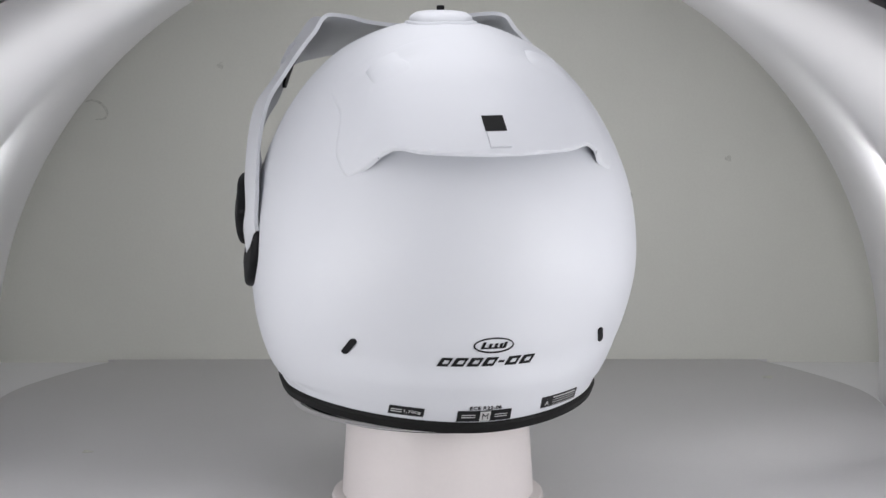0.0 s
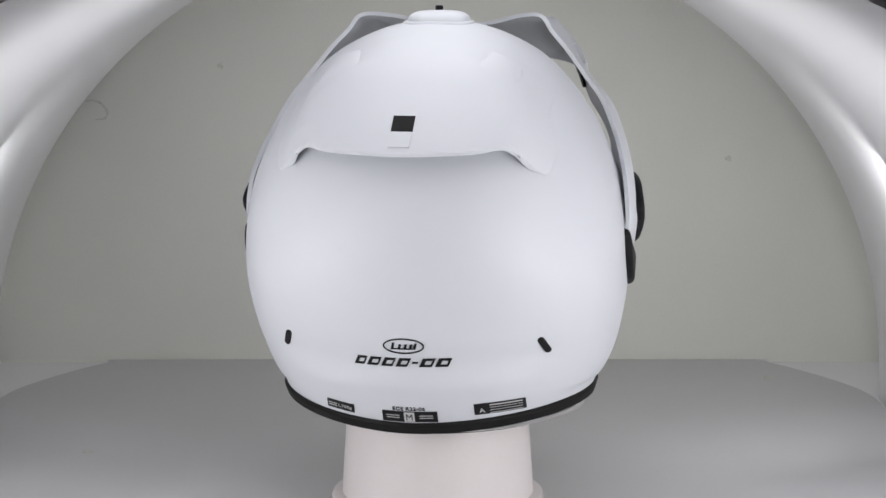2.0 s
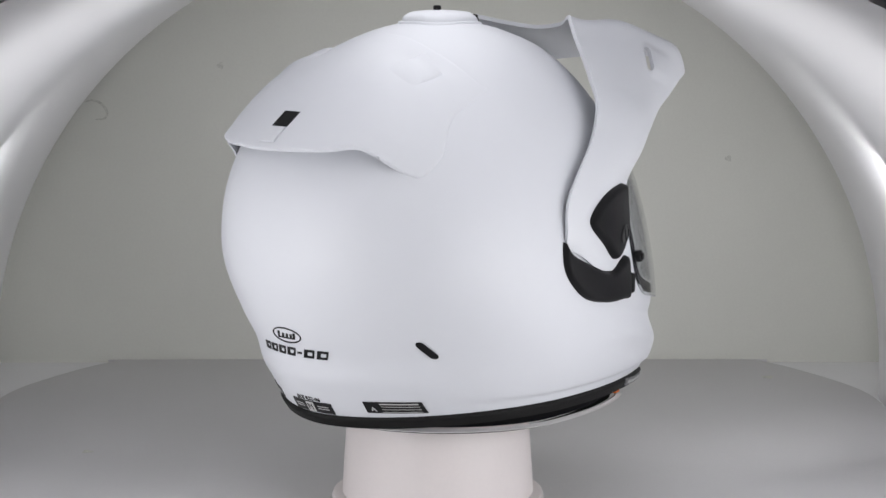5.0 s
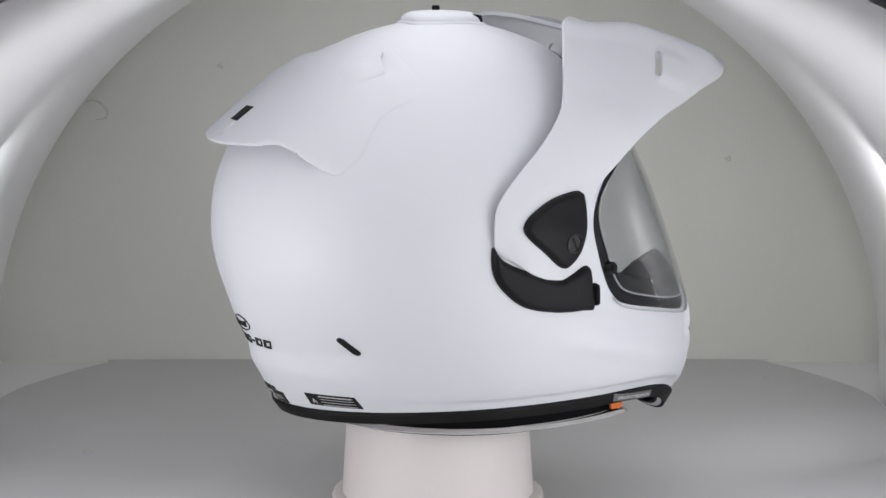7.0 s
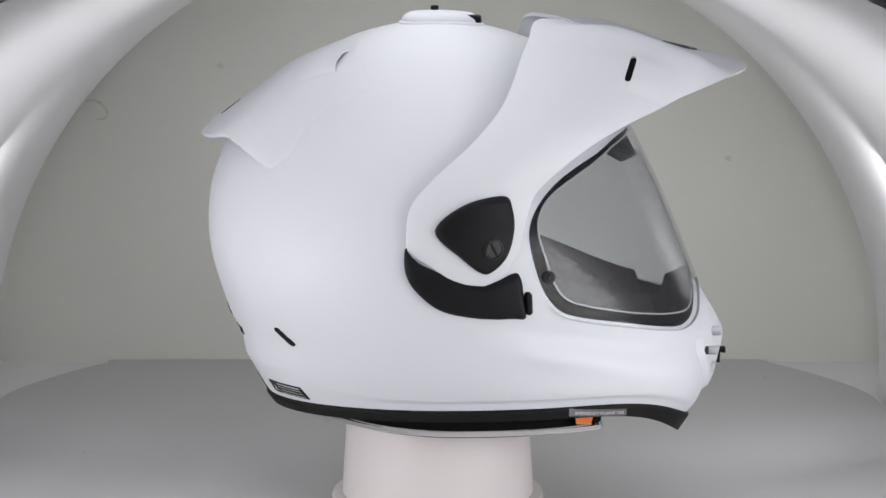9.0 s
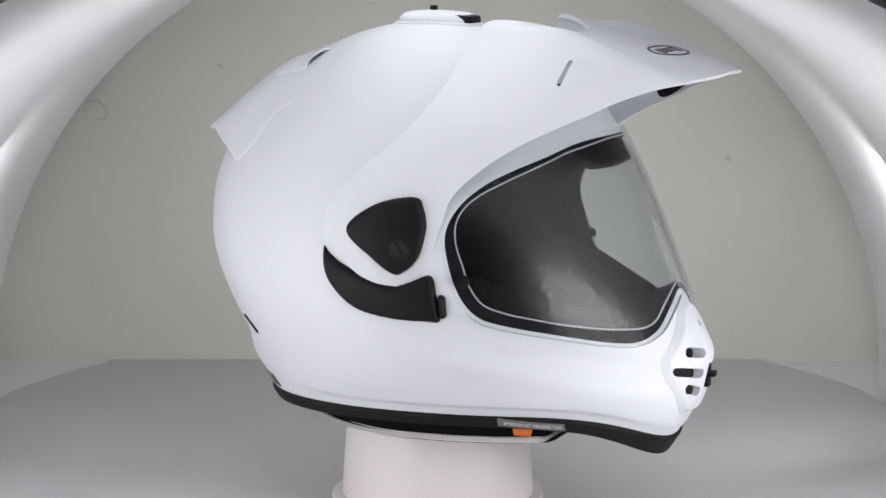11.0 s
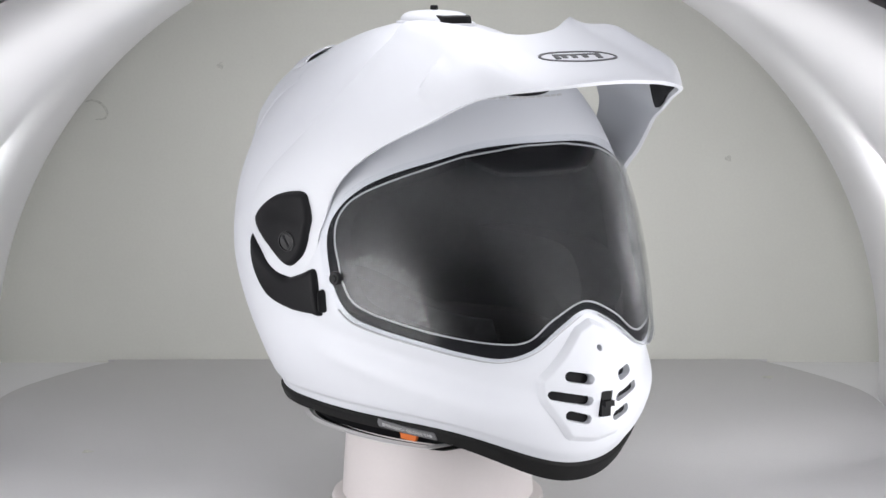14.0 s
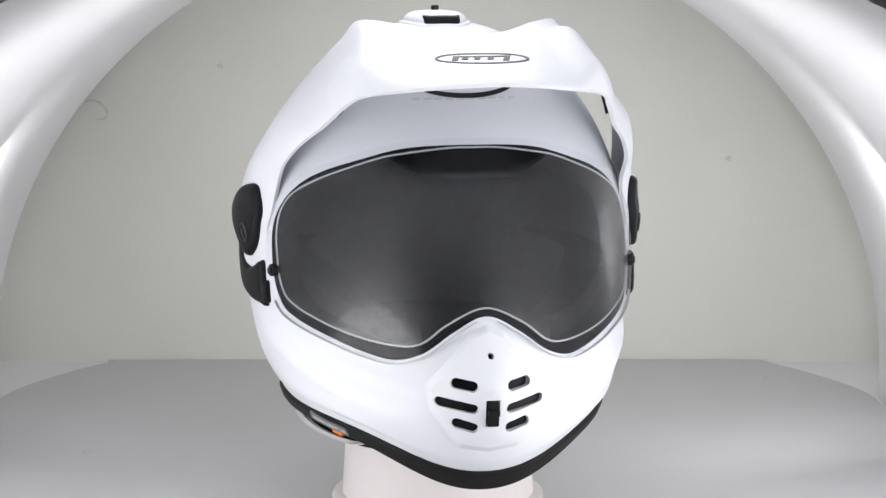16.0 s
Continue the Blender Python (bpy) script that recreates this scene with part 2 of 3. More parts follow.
def eye_area(grow, outline=EYE_OUT):
    def f(p, k, phi):
        a = np.degrees(np.arctan2(p[:, 0], p[:, 1]))
        return inside(np.stack([a * ARC, p[:, 2]], 1), outline * np.array([ARC, 1])) + grow
    return f


def brow_notch(p):
    """The clear notch at the top of the anti-fog lens, positive inside."""
    return np.minimum(p[:, 2] - .2480, .054 - np.abs(p[:, 0]) - 1.9 * (.2590 - p[:, 2]))


def motions():
    rows = []
    for t, a in TURN:
        c, s = math.cos(radians(a)), math.sin(radians(a))
        rows.append((t, pose(OFF * c, OFF * s, 0, 0, 0, a)))
    walk(helmet, rows)


# ---- the booth ----
def lathe(profile, n=96):
    r, z = np.array(profile).T
    a = np.linspace(0, 2 * np.pi, n, endpoint=False)
    v = np.stack([np.outer(r, np.cos(a)), np.outer(r, np.sin(a)), np.outer(z, np.ones(n))], -1).reshape(-1, 3)
    return v, grid_faces(len(r), n, True)


def slab(name, x0, x1, y0, y1, z0, z1, mat, label, kind="structure", category=""):
    v = [(x, y, z) for z in (z0, z1) for y in (y0, y1) for x in (x0, x1)]
    f = [(0, 2, 3, 1), (4, 5, 7, 6), (0, 1, 5, 4), (2, 6, 7, 3), (0, 4, 6, 2), (1, 3, 7, 5)]
    ob = put(name, v, f, mat)
    return tagged(ob, label, category, kind=kind)


BACK = 0.490
RAD = 0.377
slab("ground", -0.55, 0.55, -0.72, 0.56, -0.03, 0.0, BARREL, "pale smooth base board of the photo booth")
slab("wall_back", -0.55, 0.55, BACK, BACK + 0.02, 0.0, 0.55, WALL, "flat pale grey-green back wall of the booth")


AXIS = 0.02
FRONT_END = -0.60


def make_barrel():
    a = np.radians(np.linspace(0, 180, 97))
    rows = [(RAD + .022, FRONT_END), (RAD + .012, FRONT_END), (RAD + .003, FRONT_END + .006), (RAD, FRONT_END + .02), (RAD, -.35), (RAD, -.1), (RAD, 0.1), (RAD, .25), (RAD, .310),
            (RAD + .0012, .334), (RAD + .0045, .356), (RAD + .010, .373), (RAD + .017, .384), (RAD + .024, .388), (RAD + .026, .384), (RAD + .022, FRONT_END)]
    v = []
    for r, y in rows:
        v += [(r, y, 0.0)] + [(r * math.cos(t), y, AXIS + r * math.sin(t)) for t in a] + [(-r, y, 0.0)]
    return tagged(put("ceiling", v, grid_faces(len(rows), len(a) + 2), BARREL), "glossy white barrel-vaulted shell of the photo booth", kind="structure")


make_barrel()
# unseen panels, added to box in the gap and its fill lamps
slab("wall_left", -0.52, -0.50, 0.30, BACK, 0.0, 0.50, WALL, "unseen pale grey side wall added to close the recess behind the barrel")
slab("wall_right", 0.50, 0.52, 0.30, BACK, 0.0, 0.50, WALL, "unseen pale grey side wall added to close the recess behind the barrel")
slab("recess_ceiling", -0.52, 0.52, 0.30, BACK, 0.50, 0.52, WALL, "unseen pale grey ceiling added to close the recess behind the barrel")


def make_mat():
    # corner curves imitate the barrel's shade edge; the paler board beyond reads as lit
    edge = spline([(.374, -.60), (.374, .10), (.374, .26), (.370, .345), (.343, .415), (.300, .480), (.255, .4885),
                   (-.255, .4885), (-.300, .480), (-.343, .415), (-.370, .345), (-.374, .26), (-.374, .10), (-.374, -.60)], 6, False)
    n = len(edge)
    v = [(*p, .003) for p in edge] + [(*p, 0.0005) for p in edge]
    f = [tuple(range(n)), tuple(range(2 * n - 1, n - 1, -1))] + [(i, (i + 1) % n, (i + 1) % n + n, i + n) for i in range(n)]
    return tagged(put("floor", v, f, MAT), "grey vinyl floor sheet, back corners cut to the barrel's shade edge", kind="structure")


make_mat()

SMUDGE = material("grey_smudge", (0.65, 0.655, 0.60), 0.7, vary=0.2, scale=200)


def smudge(name, x, z, r, y=BACK - .0006, flat=False, stretch=1.0):
    a = np.linspace(0, 2 * np.pi, 14, endpoint=False)
    rr = r * (1 + .25 * np.sin(3 * a + x * 40))
    v = [(x + rr[i] * math.cos(t) * stretch, z + rr[i] * math.sin(t)) for i, t in enumerate(a)]
    v3 = [(p, q, .0034) if flat else (p, y, q) for p, q in v]
    v3 += [(p, q, .0031) if flat else (p, y + .0004, q) for p, q in v]
    put(name, v3, [tuple(range(14)), tuple(range(27, 13, -1))] + [(i, (i + 1) % 14, (i + 1) % 14 + 14, i + 14) for i in range(14)], SMUDGE,
        bpy.data.objects["floor" if flat else "wall_back"], "small grey smudge")


for x, z, r in ((-.198, .276, .0030), (.267, .191, .0028), (.353, .277, .0024)):
    smudge("smudge", x, z, r)
smudge("smudge", .295, .410, .005, flat=True)
smudge("smudge", -.267, .144, .004, flat=True)



def make_curl():
    """A curled grey scuff on the back wall."""
    line = spline([(-.322, .243), (-.3145, .2445), (-.3065, .2405), (-.3025, .2340), (-.3045, .2280), (-.313, .2268)], 6, False)
    side = np.gradient(line, axis=0)
    side = np.stack([-side[:, 1], side[:, 0]], 1) / np.linalg.norm(side, axis=1, keepdims=True) * (.0013 * np.sin(np.linspace(.25, 2.9, len(line))))[:, None]
    n = len(line)
    flat = np.concatenate([line + side, line - side])
    f = [(i, i + 1, i + 1 + n, i + n) for i in range(n - 1)]
    front = np.stack([flat[:, 0], np.full(2 * n, BACK - .0006), flat[:, 1]], 1)
    put("scuff", *solid(front, front + np.array([0, .0004, 0]), f), SMUDGE, bpy.data.objects["wall_back"], "curled grey scuff mark")


make_curl()

# dark room round the booth
for nm, b in dict(wall_north=(-2, 2, 1.2, 1.25, -.75, 1.8), wall_south=(-2, 2, -2.55, -2.5, -.75, 1.8), wall_east=(2, 2.05, -2.5, 1.2, -.75, 1.8),
                  wall_west=(-2.05, -2, -2.5, 1.2, -.75, 1.8), room_floor=(-2, 2, -2.5, 1.2, -.8, -.75), room_ceiling=(-2, 2, -2.5, 1.2, 1.8, 1.85)).items():
    slab(nm, *b, ROOM, "dark unlit wall of the surrounding room")
slab("bench", -0.7, 0.7, -0.8, 0.7, -0.75, -0.03, ROOM, "dark bench that carries the photo booth", category="bench")

# upturned tub as a display stand
tub = tagged(new("display_stand"), "milky white upturned plastic tub used as a stand", "stand")
v, f = lathe([(.0, .118), (.054, .118), (.0575, .1165), (.0590, .113), (.0642, .040), (.0655, .0170), (.0657, .0135)])
put("tub_wall", v, f, STAND, tub)
v, f = lathe([(.0640, .0138), (.0700, .0138), (.0720, .0128), (.0728, .0100), (.0724, .0045), (.0715, .0032), (.064, .0032)])
put("rim", v, f, STAND, tub, "thick rolled rim of the tub")

# ---- the helmet ----
helmet = tagged(new("motorcycle_helmet"), "glossy white adventure motorcycle helmet with clear shield and peak", "helmet")


def make_shell():
    p, n, k, phi = shell_grid(0.004, LAST, -180, 180, 150, 361)
    val = -eye_area(-.0014)(p, k, phi)
    v, f = clip(np.concatenate([p, n], 1), grid_faces(150, 361), val)
    f = weld(v, f)
    q, nn = v[:, :3], v[:, 3:6]
    verts, faces = solid(q, q - nn * .0035, f)
    return put("shell", verts, faces, WHITE, helmet, "gloss white outer shell")


shell = make_shell()

# inner lining, eye seal, clear shield
def lens_area(grow):
    """The clear field inside the seal, which is narrow along the brow and broad below."""
    return eye_area(grow, LENS_OUT)


patch("lining", LINER, helmet, lambda p, k, phi: -lens_area(.0004)(p, k, phi), -.004, -.016, (0.004, LAST - .15), (-180, 180), (90, 241), "dark padded fabric lining")
patch("eye_seal", GASKET, helmet, lambda p, k, phi: np.minimum(eye_area(-.0012)(p, k, phi), -lens_area(0)(p, k, phi)),
      pillow(.0004, .002), -.006, (6, 14), (-80, 80), (120, 241), "dark grey rubber eye-port seal")
shield = patch("face_shield", CLEAR, helmet, eye_area(.0012), .0034, .0018, (6, 14), (-80, 80), (90, 201), "clear polycarbonate face shield")
shield.visible_shadow = False
lens = patch("antifog_lens", HAZE, shield, lambda p, k, phi: np.minimum(lens_area(-.0008)(p, k, phi), -brow_notch(p)), .0006, .0001,
             (6, 14), (-80, 80), (160, 261), "clear anti-fog lens inside the shield")
lens.visible_shadow = False
patch("shield_edge", LENSRIM, shield, lambda p, k, phi: np.minimum(eye_area(.0012)(p, k, phi), np.minimum(-eye_area(.0006)(p, k, phi), .162 - p[:, 2])),
      .0035, .0017, (6, 14), (-80, 80), (300, 421), "pale polished edge of the shield")
patch("lens_rim", LENSRIM, shield, lambda p, k, phi: np.minimum(lens_area(.0004)(p, k, phi), -lens_area(-.0005)(p, k, phi)),
      .0010, .0004, (6, 14), (-80, 80), (300, 601), "pale rim of the inner lens")

# rubber edge trim along the bottom
patch("edge_trim", RUBBER, helmet, lambda p, k, phi: k - (LAST - .62 - .35 * np.maximum(np.cos(phi), 0) ** 6), pillow(.0024, .15), -.006, (LAST - 1.3, LAST), (-180, 180), (24, 361),
      "black rubber edge trim")


# ---- the peak ----
PEAK_TABLE = np.array([
    (.1265, -.0172, .1950, .1180, .0477, .1880, .0065, 0, -.0130), (.1286, -.0195, .2058, .1183, .0512, .2050, .0080, .0004, 0),
    (.1272, -.0165, .2262, .1157, .0540, .2158, .0080, .0006, 0), (.1238, -.0020, .2432, .1130, .0602, .2330, .0080, .001, 0),
    (.1175, .0192, .2618, .1110, .0776, .2492, .0065, .001, .001), (.1080, .0372, .2817, .1030, .0975, .2630, .0065, .001, .003),
    (.0955, .0460, .2980, .0925, .1190, .2742, .0048, .001, .0032), (.0828, .0522, .3145, .0865, .1368, .2822, .0025, .001, .0052),
    (.0722, .0575, .3262, .0808, .1530, .2900, -.0005, .001, .0105), (.0635, .0625, .3368, .0730, .1715, .2970, -.0030, .001, .0150),
    (.0460, .0800, .3362, .0515, .1885, .3018, 0, .001, .0030), (.0245, .0970, .3310, .0270, .2020, .3050, 0, .001, .0022),
    (.0, .1010, .3285, .0, .2036, .3061, .0, .0009, .0022)])
PEAK_LAST = len(PEAK_TABLE) - 1


def peak_points(u, v):
    """u: 0 at the right pivot, PEAK_LAST on the centre line; v: 0 at the rear edge, 1 at the lip."""
    u = np.asarray(u, float)
    i = np.minimum(u.astype(int), PEAK_LAST - 1)
    t = (u - i)[..., None]
    ext = np.concatenate([PEAK_TABLE, PEAK_TABLE[PEAK_LAST - 1:PEAK_LAST] * np.array([-1, 1, 1, -1, 1, 1, -1, 1, 1])])
    a, b, c, d = ext[np.maximum(i - 1, 0)], ext[i], ext[i + 1], ext[np.minimum(i + 2, PEAK_LAST + 1)]
    row = 0.5 * (2 * b + (c - a) * t + (2 * a - 5 * b + 4 * c - d) * t * t + (3 * b - a - 3 * c + d) * t ** 3)
    w = v[..., None]
    flat = np.concatenate([4 * w * (1 - w), 4 * w * (1 - w), 1 - (2 * w ** 2.2 - 1) ** 6], -1)
    return row[..., :3] * (1 - w) + row[..., 3:6] * w + row[..., 6:] * flat


def peak_sheet(u0, u1, v0, v1, nu, nv):
    u, v = np.meshgrid(np.linspace(u0, u1, nu), np.linspace(v0, v1, nv), indexing="ij")
    p = peak_points(u, v)
    n = sheet_normals(p)
    n *= np.sign((n * (p - np.array([0, .05, .15]))).sum(2, keepdims=True))
    return p, n, u, v


def skew(verts):
    """The peak sits a little askew on its pivots."""
    return verts - np.stack([.0025 * step(verts[:, 2], .22, .30) - .0045 * step(verts[:, 1], .07, .17), 0 * verts[:, 0], 0 * verts[:, 0]], 1)


SLOT_A, SLOT_B = np.array((.1190, .3012)), np.array((.1232, .3130))


def slot_ridge(q):
    """Height of the hood that rises in front of the side slot."""
    along = (SLOT_B - SLOT_A) / np.linalg.norm(SLOT_B - SLOT_A)
    d = q[:, 1:] - (SLOT_A + SLOT_B) / 2
    s, a = d @ np.array((along[1], -along[0])), d @ along
    return .0030 * step(s, -.003, .003) * (1 - step(s, .004, .034)) * (1 - step(np.abs(a), .005, .014))


def make_peak():
    p, n, u, v = peak_sheet(0, PEAK_LAST, 0, 1, 181, 81)
    n[-1, :, 0] = 0
    q, nn = p.reshape(-1, 3), n.reshape(-1, 3)
    f = grid_faces(181, 81)
    slot = capsule(q[:, 1:], SLOT_A, SLOT_B, .0020)
    q = q + nn * slot_ridge(q)[:, None]
    a, f = clip(np.concatenate([q, nn], 1), f, -slot)
    q, nn = a[:, :3], a[:, 3:]
    q2, nn2 = mirror(q), nn * np.array([-1, 1, 1])
    m = len(q)
    allq, alln = np.concatenate([q, q2]), np.concatenate([nn, nn2])
    allf = list(f) + [tuple(i + m for i in reversed(g)) for g in f]
    # weld the centre line
    key, remap = {}, []
    for i, w in enumerate(allq):
        kk = (round(w[0] * 1e5), round(w[1] * 1e5), round(w[2] * 1e5)) if abs(w[0]) < 1e-6 else i
        remap.append(key.setdefault(kk, i))
    allf = [tuple(remap[i] for i in g) for g in allf]
    verts, faces = solid(allq + alln * .0008, allq - alln * .0020, allf)
    return put("peak", skew(verts), faces, PEAK, helmet, "white moulded sun peak with long side arms")


peak = make_peak()

# ---- side pieces ----
def side(outline):
    return lambda p, k, phi: inside(p[:, 1:], outline)


patch("side_pod", BLACK, helmet, side(POD), pillow(.0045, .004), -.001, (7.5, 13), (60, 105), (110, 110), "black side pod under the peak arm", (1, -1))
patch("shield_latch", BLACK, helmet, lambda p, k, phi: capsule(p[:, 1:], (.0562, .1600), (.0556, .1700), .0024), pillow(.0050, .003), -.001,
      (9, 13), (55, 80), (80, 80), "small black shield latch", (1, -1))


def peak_patch(name, mat, parent, area_of, outer, inner, us, vs, res, label="", sides=(1,)):
    p, n, u, v = peak_sheet(*us, *vs, *res)
    q, nn = p.reshape(-1, 3), n.reshape(-1, 3)
    val = area_of(q, u.ravel(), v.ravel())
    a, f = clip(np.concatenate([q, nn, val[:, None]], 1), grid_faces(*res), val)
    o = outer(a[:, :3], a[:, 6]) if callable(outer) else np.full(len(a), outer)
    verts, faces = solid(a[:, :3] + a[:, 3:6] * o[:, None], a[:, :3] + a[:, 3:6] * inner, f)
    return [put(name, skew(verts if s > 0 else mirror(verts)), faces, mat, parent, label) for s in sides]


def cylinder_x(y, z, profile, n=40):
    """A turned body on the x axis through y, z: (radius, x) from the rim inwards."""
    v, f = lathe(profile, n)
    return np.stack([v[:, 2], v[:, 0] + y, v[:, 1] + z], 1), f


covers = peak_patch("pivot_cover", BLACK, peak, lambda p, u, v: inside(p[:, 1:], COVER), pillow(.0055, .004), -.0005, (0, 4), (0, 1), (120, 120),
                    "satin black pivot cover", (1, -1))
lean = Vector((1, 0, 0)).rotation_difference(Vector((.94, .33, -.073))).to_matrix()


def on_cover(v, s):
    """Set a small turned piece, built on the x axis, square onto the pivot cover."""
    v = np.array([lean @ Vector(a) for a in v]) + np.array([.1325, .0340, .2008])
    return v if s > 0 else mirror(v)


for cover, s in zip(covers, (1, -1)):
    v, f = cylinder_x(0, 0, [(.0, .0003), (.0050, .0003), (.0051, -.0002), (.0055, -.0002), (.0056, .0008), (.0064, .0006), (.0066, -.003)])
    put("screw", on_cover(v, s), f, SCREW, cover, "round slotted pivot screw")
    bar = np.array([(a, b, c) for a in (-.001, .0006) for b in (-.0007, .0007) for c in (-.0044, .0044)])
    c, d = math.cos(radians(28)), math.sin(radians(28))
    bar = np.stack([bar[:, 0], bar[:, 1] * c - bar[:, 2] * d, bar[:, 1] * d + bar[:, 2] * c], 1)
    put("screw_slot", on_cover(bar, s), [(0, 1, 3, 2), (4, 6, 7, 5), (0, 4, 5, 1), (2, 3, 7, 6), (0, 2, 6, 4), (1, 5, 7, 3)], GASKET, cover)
peak_patch("peak_insert", BLACK, peak, lambda p, u, v: inside(np.stack([u / 10, v], 1), spline([(.68, .985), (.70, .89), (.76, .82), (.82, .85), (.875, .93), (.90, .985), (.80, .99)], 6)),
           -.0022, -.0042, (6.4, 11.6), (.6, 1), (70, 60), "black mesh insert inside the peak tip", (1, -1))

# ---- rear spoiler with its outlet ----
SPOILER = spline([(-.058, .345), (-.052, .318), (-.046, .300), (-.0420, .2955), (-.0550, .2890), (-.0732, .2800), (-.0834, .2684), (-.0895, .2583), (-.0967, .2513),
                  (-.1050, .2452), (-.1105, .2462), (-.1165, .2500), (-.1235, .2558), (-.1275, .2568), (-.1400, .2540), (-.180, .2535), (-.180, .345)], 5)


def spoiler_area(p, k, phi):
    return np.where(np.cos(phi) < .2, inside(p[:, 1:], SPOILER), -1.0)


def spoiler_shelf(p):
    """1 where the tail stands free of the shell as a thin blade."""
    return step(-p[:, 2], -.2690, -.2600) * (1 - step(np.abs(p[:, 0]), .062, .085))


def spoiler_lift(p, d):
    x = np.abs(p[:, 0])
    tail = np.clip((.294 - p[:, 2]) / .0405, 0, 1) ** 1.6
    wide = 1 - step(x, .046, .082)
    pod = np.exp(-((x - .050) / .020) ** 2) * step(-p[:, 1], .066, .085) * (1 - step(-p[:, 1], .095, .135))
    h = .0002 + (.0004 + .0026 * np.clip(d / .016, 0, 1)) * step(x, .045, .070) * step(-p[:, 1], .042, .070) + .0135 * tail * wide + .0042 * step(-p[:, 1], .06, .10) * wide + .0040 * pod
    drop = h + (np.minimum(h, .0026) - h) * spoiler_shelf(p)
    return h - drop * (1 - np.sqrt(1 - (1 - np.clip(d / .0014, 0, 1)) ** 2))


def spoiler_under(p, d):
    """The underside: a thin shelf near the tail's edge, solid further up."""
    shelf = spoiler_shelf(p)
    return -.0006 * (1 - shelf) + np.maximum(spoiler_lift(p, np.full(len(p), .01)) - .0030, -.0006) * shelf


spoiler = patch("rear_spoiler", WHITE, helmet, spoiler_area, spoiler_lift, spoiler_under, (2.2, 9), (95, 265), (150, 260), "white moulded rear spoiler")


def make_scoop(s):
    """A hollow hood over the forward mouth of the spoiler's duct."""
    body = tree(shell, spoiler)
    rows, cols = 22, 25
    a = np.linspace(0, np.pi, cols)
    out, inn = [], []
    for i in range(rows):
        t = i / (rows - 1)
        for b in a:
            cx, w, h = .0530 - .003 * t, .0110 + .003 * t, (.0046 - .0018 * t) * (1 - step(t, .35, 1))
            y = -.0565 - .0085 * (1 - math.cos(b + .5)) / 2 * (1 - t) - .042 * t
            for sheet, dw, dh in ((out, 0, 0), (inn, -.0014, -.0013)):
                x = cx - (w + dw) * math.cos(b)
                hit = body.ray_cast(Vector((x, y, .5)), Vector((0, 0, -1)))
                up = hit[1] if hit[1].z > 0 else -hit[1]
                sheet.append(np.array(hit[0] + up * (max(0.0, h + dh) * math.sin(b) - .0008)))
    verts, faces = solid(np.array(out), np.array(inn), grid_faces(rows, cols))
    return put("intake_hood", verts if s > 0 else mirror(verts), faces, WHITE, spoiler, "white hooded air intake")


def tree(*obs):
    verts, polys = [], []
    for ob in obs:
        o = len(verts)
        verts += [v.co.copy() for v in ob.data.vertices]
        polys += [[o + i for i in p.vertices] for p in ob.data.polygons]
    return BVHTree.FromPolygons(verts, polys)


REAR, FRONT, RIGHT, LEFT, DOWN = "rear", "front", "right", "left", "down"
RAY = {REAR: ((0, -.4, 0), (0, 1, 0)), FRONT: ((0, .5, 0), (0, -1, 0)), RIGHT: ((.4, 0, 0), (-1, 0, 0)), LEFT: ((-.4, 0, 0), (1, 0, 0)), DOWN: ((0, 0, .6), (0, 0, -1))}
AX = {REAR: (0, 2), FRONT: (0, 2), RIGHT: (1, 2), LEFT: (1, 2), DOWN: (0, 1)}


def wrap(name, mat, parent, bvh, way, pts, faces, high=.0005, low=-.0004, label=""):
    """Lay a flat figure on a curved body, as printed or stuck film."""
    start, d = Vector(RAY[way][0]), Vector(RAY[way][1])
    top, bottom = [], []
    for a, b in pts:
        o = start.copy()
        o[AX[way][0]], o[AX[way][1]] = a, b
        hit, n, _, _ = bvh.ray_cast(o, d)
        if hit is None:
            hit, n = o + d * .3, -d
        if n.dot(d) > 0:
            n = -n
        top.append(hit + n * high)
        bottom.append(hit + n * low)
    verts, f = solid(np.array(top), np.array(bottom), faces)
    return put(name, verts, f, mat, parent, label)


def quad(corners, nu=8, nv=3):
    a, b, c, d = np.array(corners, float)
    u, v = np.meshgrid(np.linspace(0, 1, nu + 1), np.linspace(0, 1, nv + 1), indexing="ij")
    u, v = u.ravel()[:, None], v.ravel()[:, None]
    return (a * (1 - u) + b * u) * (1 - v) + (d * (1 - u) + c * u) * v, grid_faces(nu + 1, nv + 1)


def rect(cx, cy, w, h, turn=0.0, lean=0.0, nu=8, nv=3):
    p = np.array([(-w / 2 - lean * h / 2, -h / 2), (w / 2 - lean * h / 2, -h / 2), (w / 2 + lean * h / 2, h / 2), (-w / 2 + lean * h / 2, h / 2)])
    c, s = math.cos(radians(turn)), math.sin(radians(turn))
    return quad(p @ np.array([[c, s], [-s, c]]) + (cx, cy), nu, nv)


def oval(cx, cy, a, b, width, n=64):
    t = np.linspace(0, 2 * np.pi, n, endpoint=False)
    ring = np.stack([np.cos(t), np.sin(t)], 1)
    pts = np.concatenate([ring * (a, b), ring * (a - width, b - width)]) + (cx, cy)
    return pts, [(i, (i + 1) % n, (i + 1) % n + n, i + n) for i in range(n)]


def merged(*figs):
    pts, faces = [], []
    for p, f in figs:
        o = len(pts)
        pts += list(p)
        faces += [tuple(i + o for i in g) for g in f]
    return np.array(pts), faces


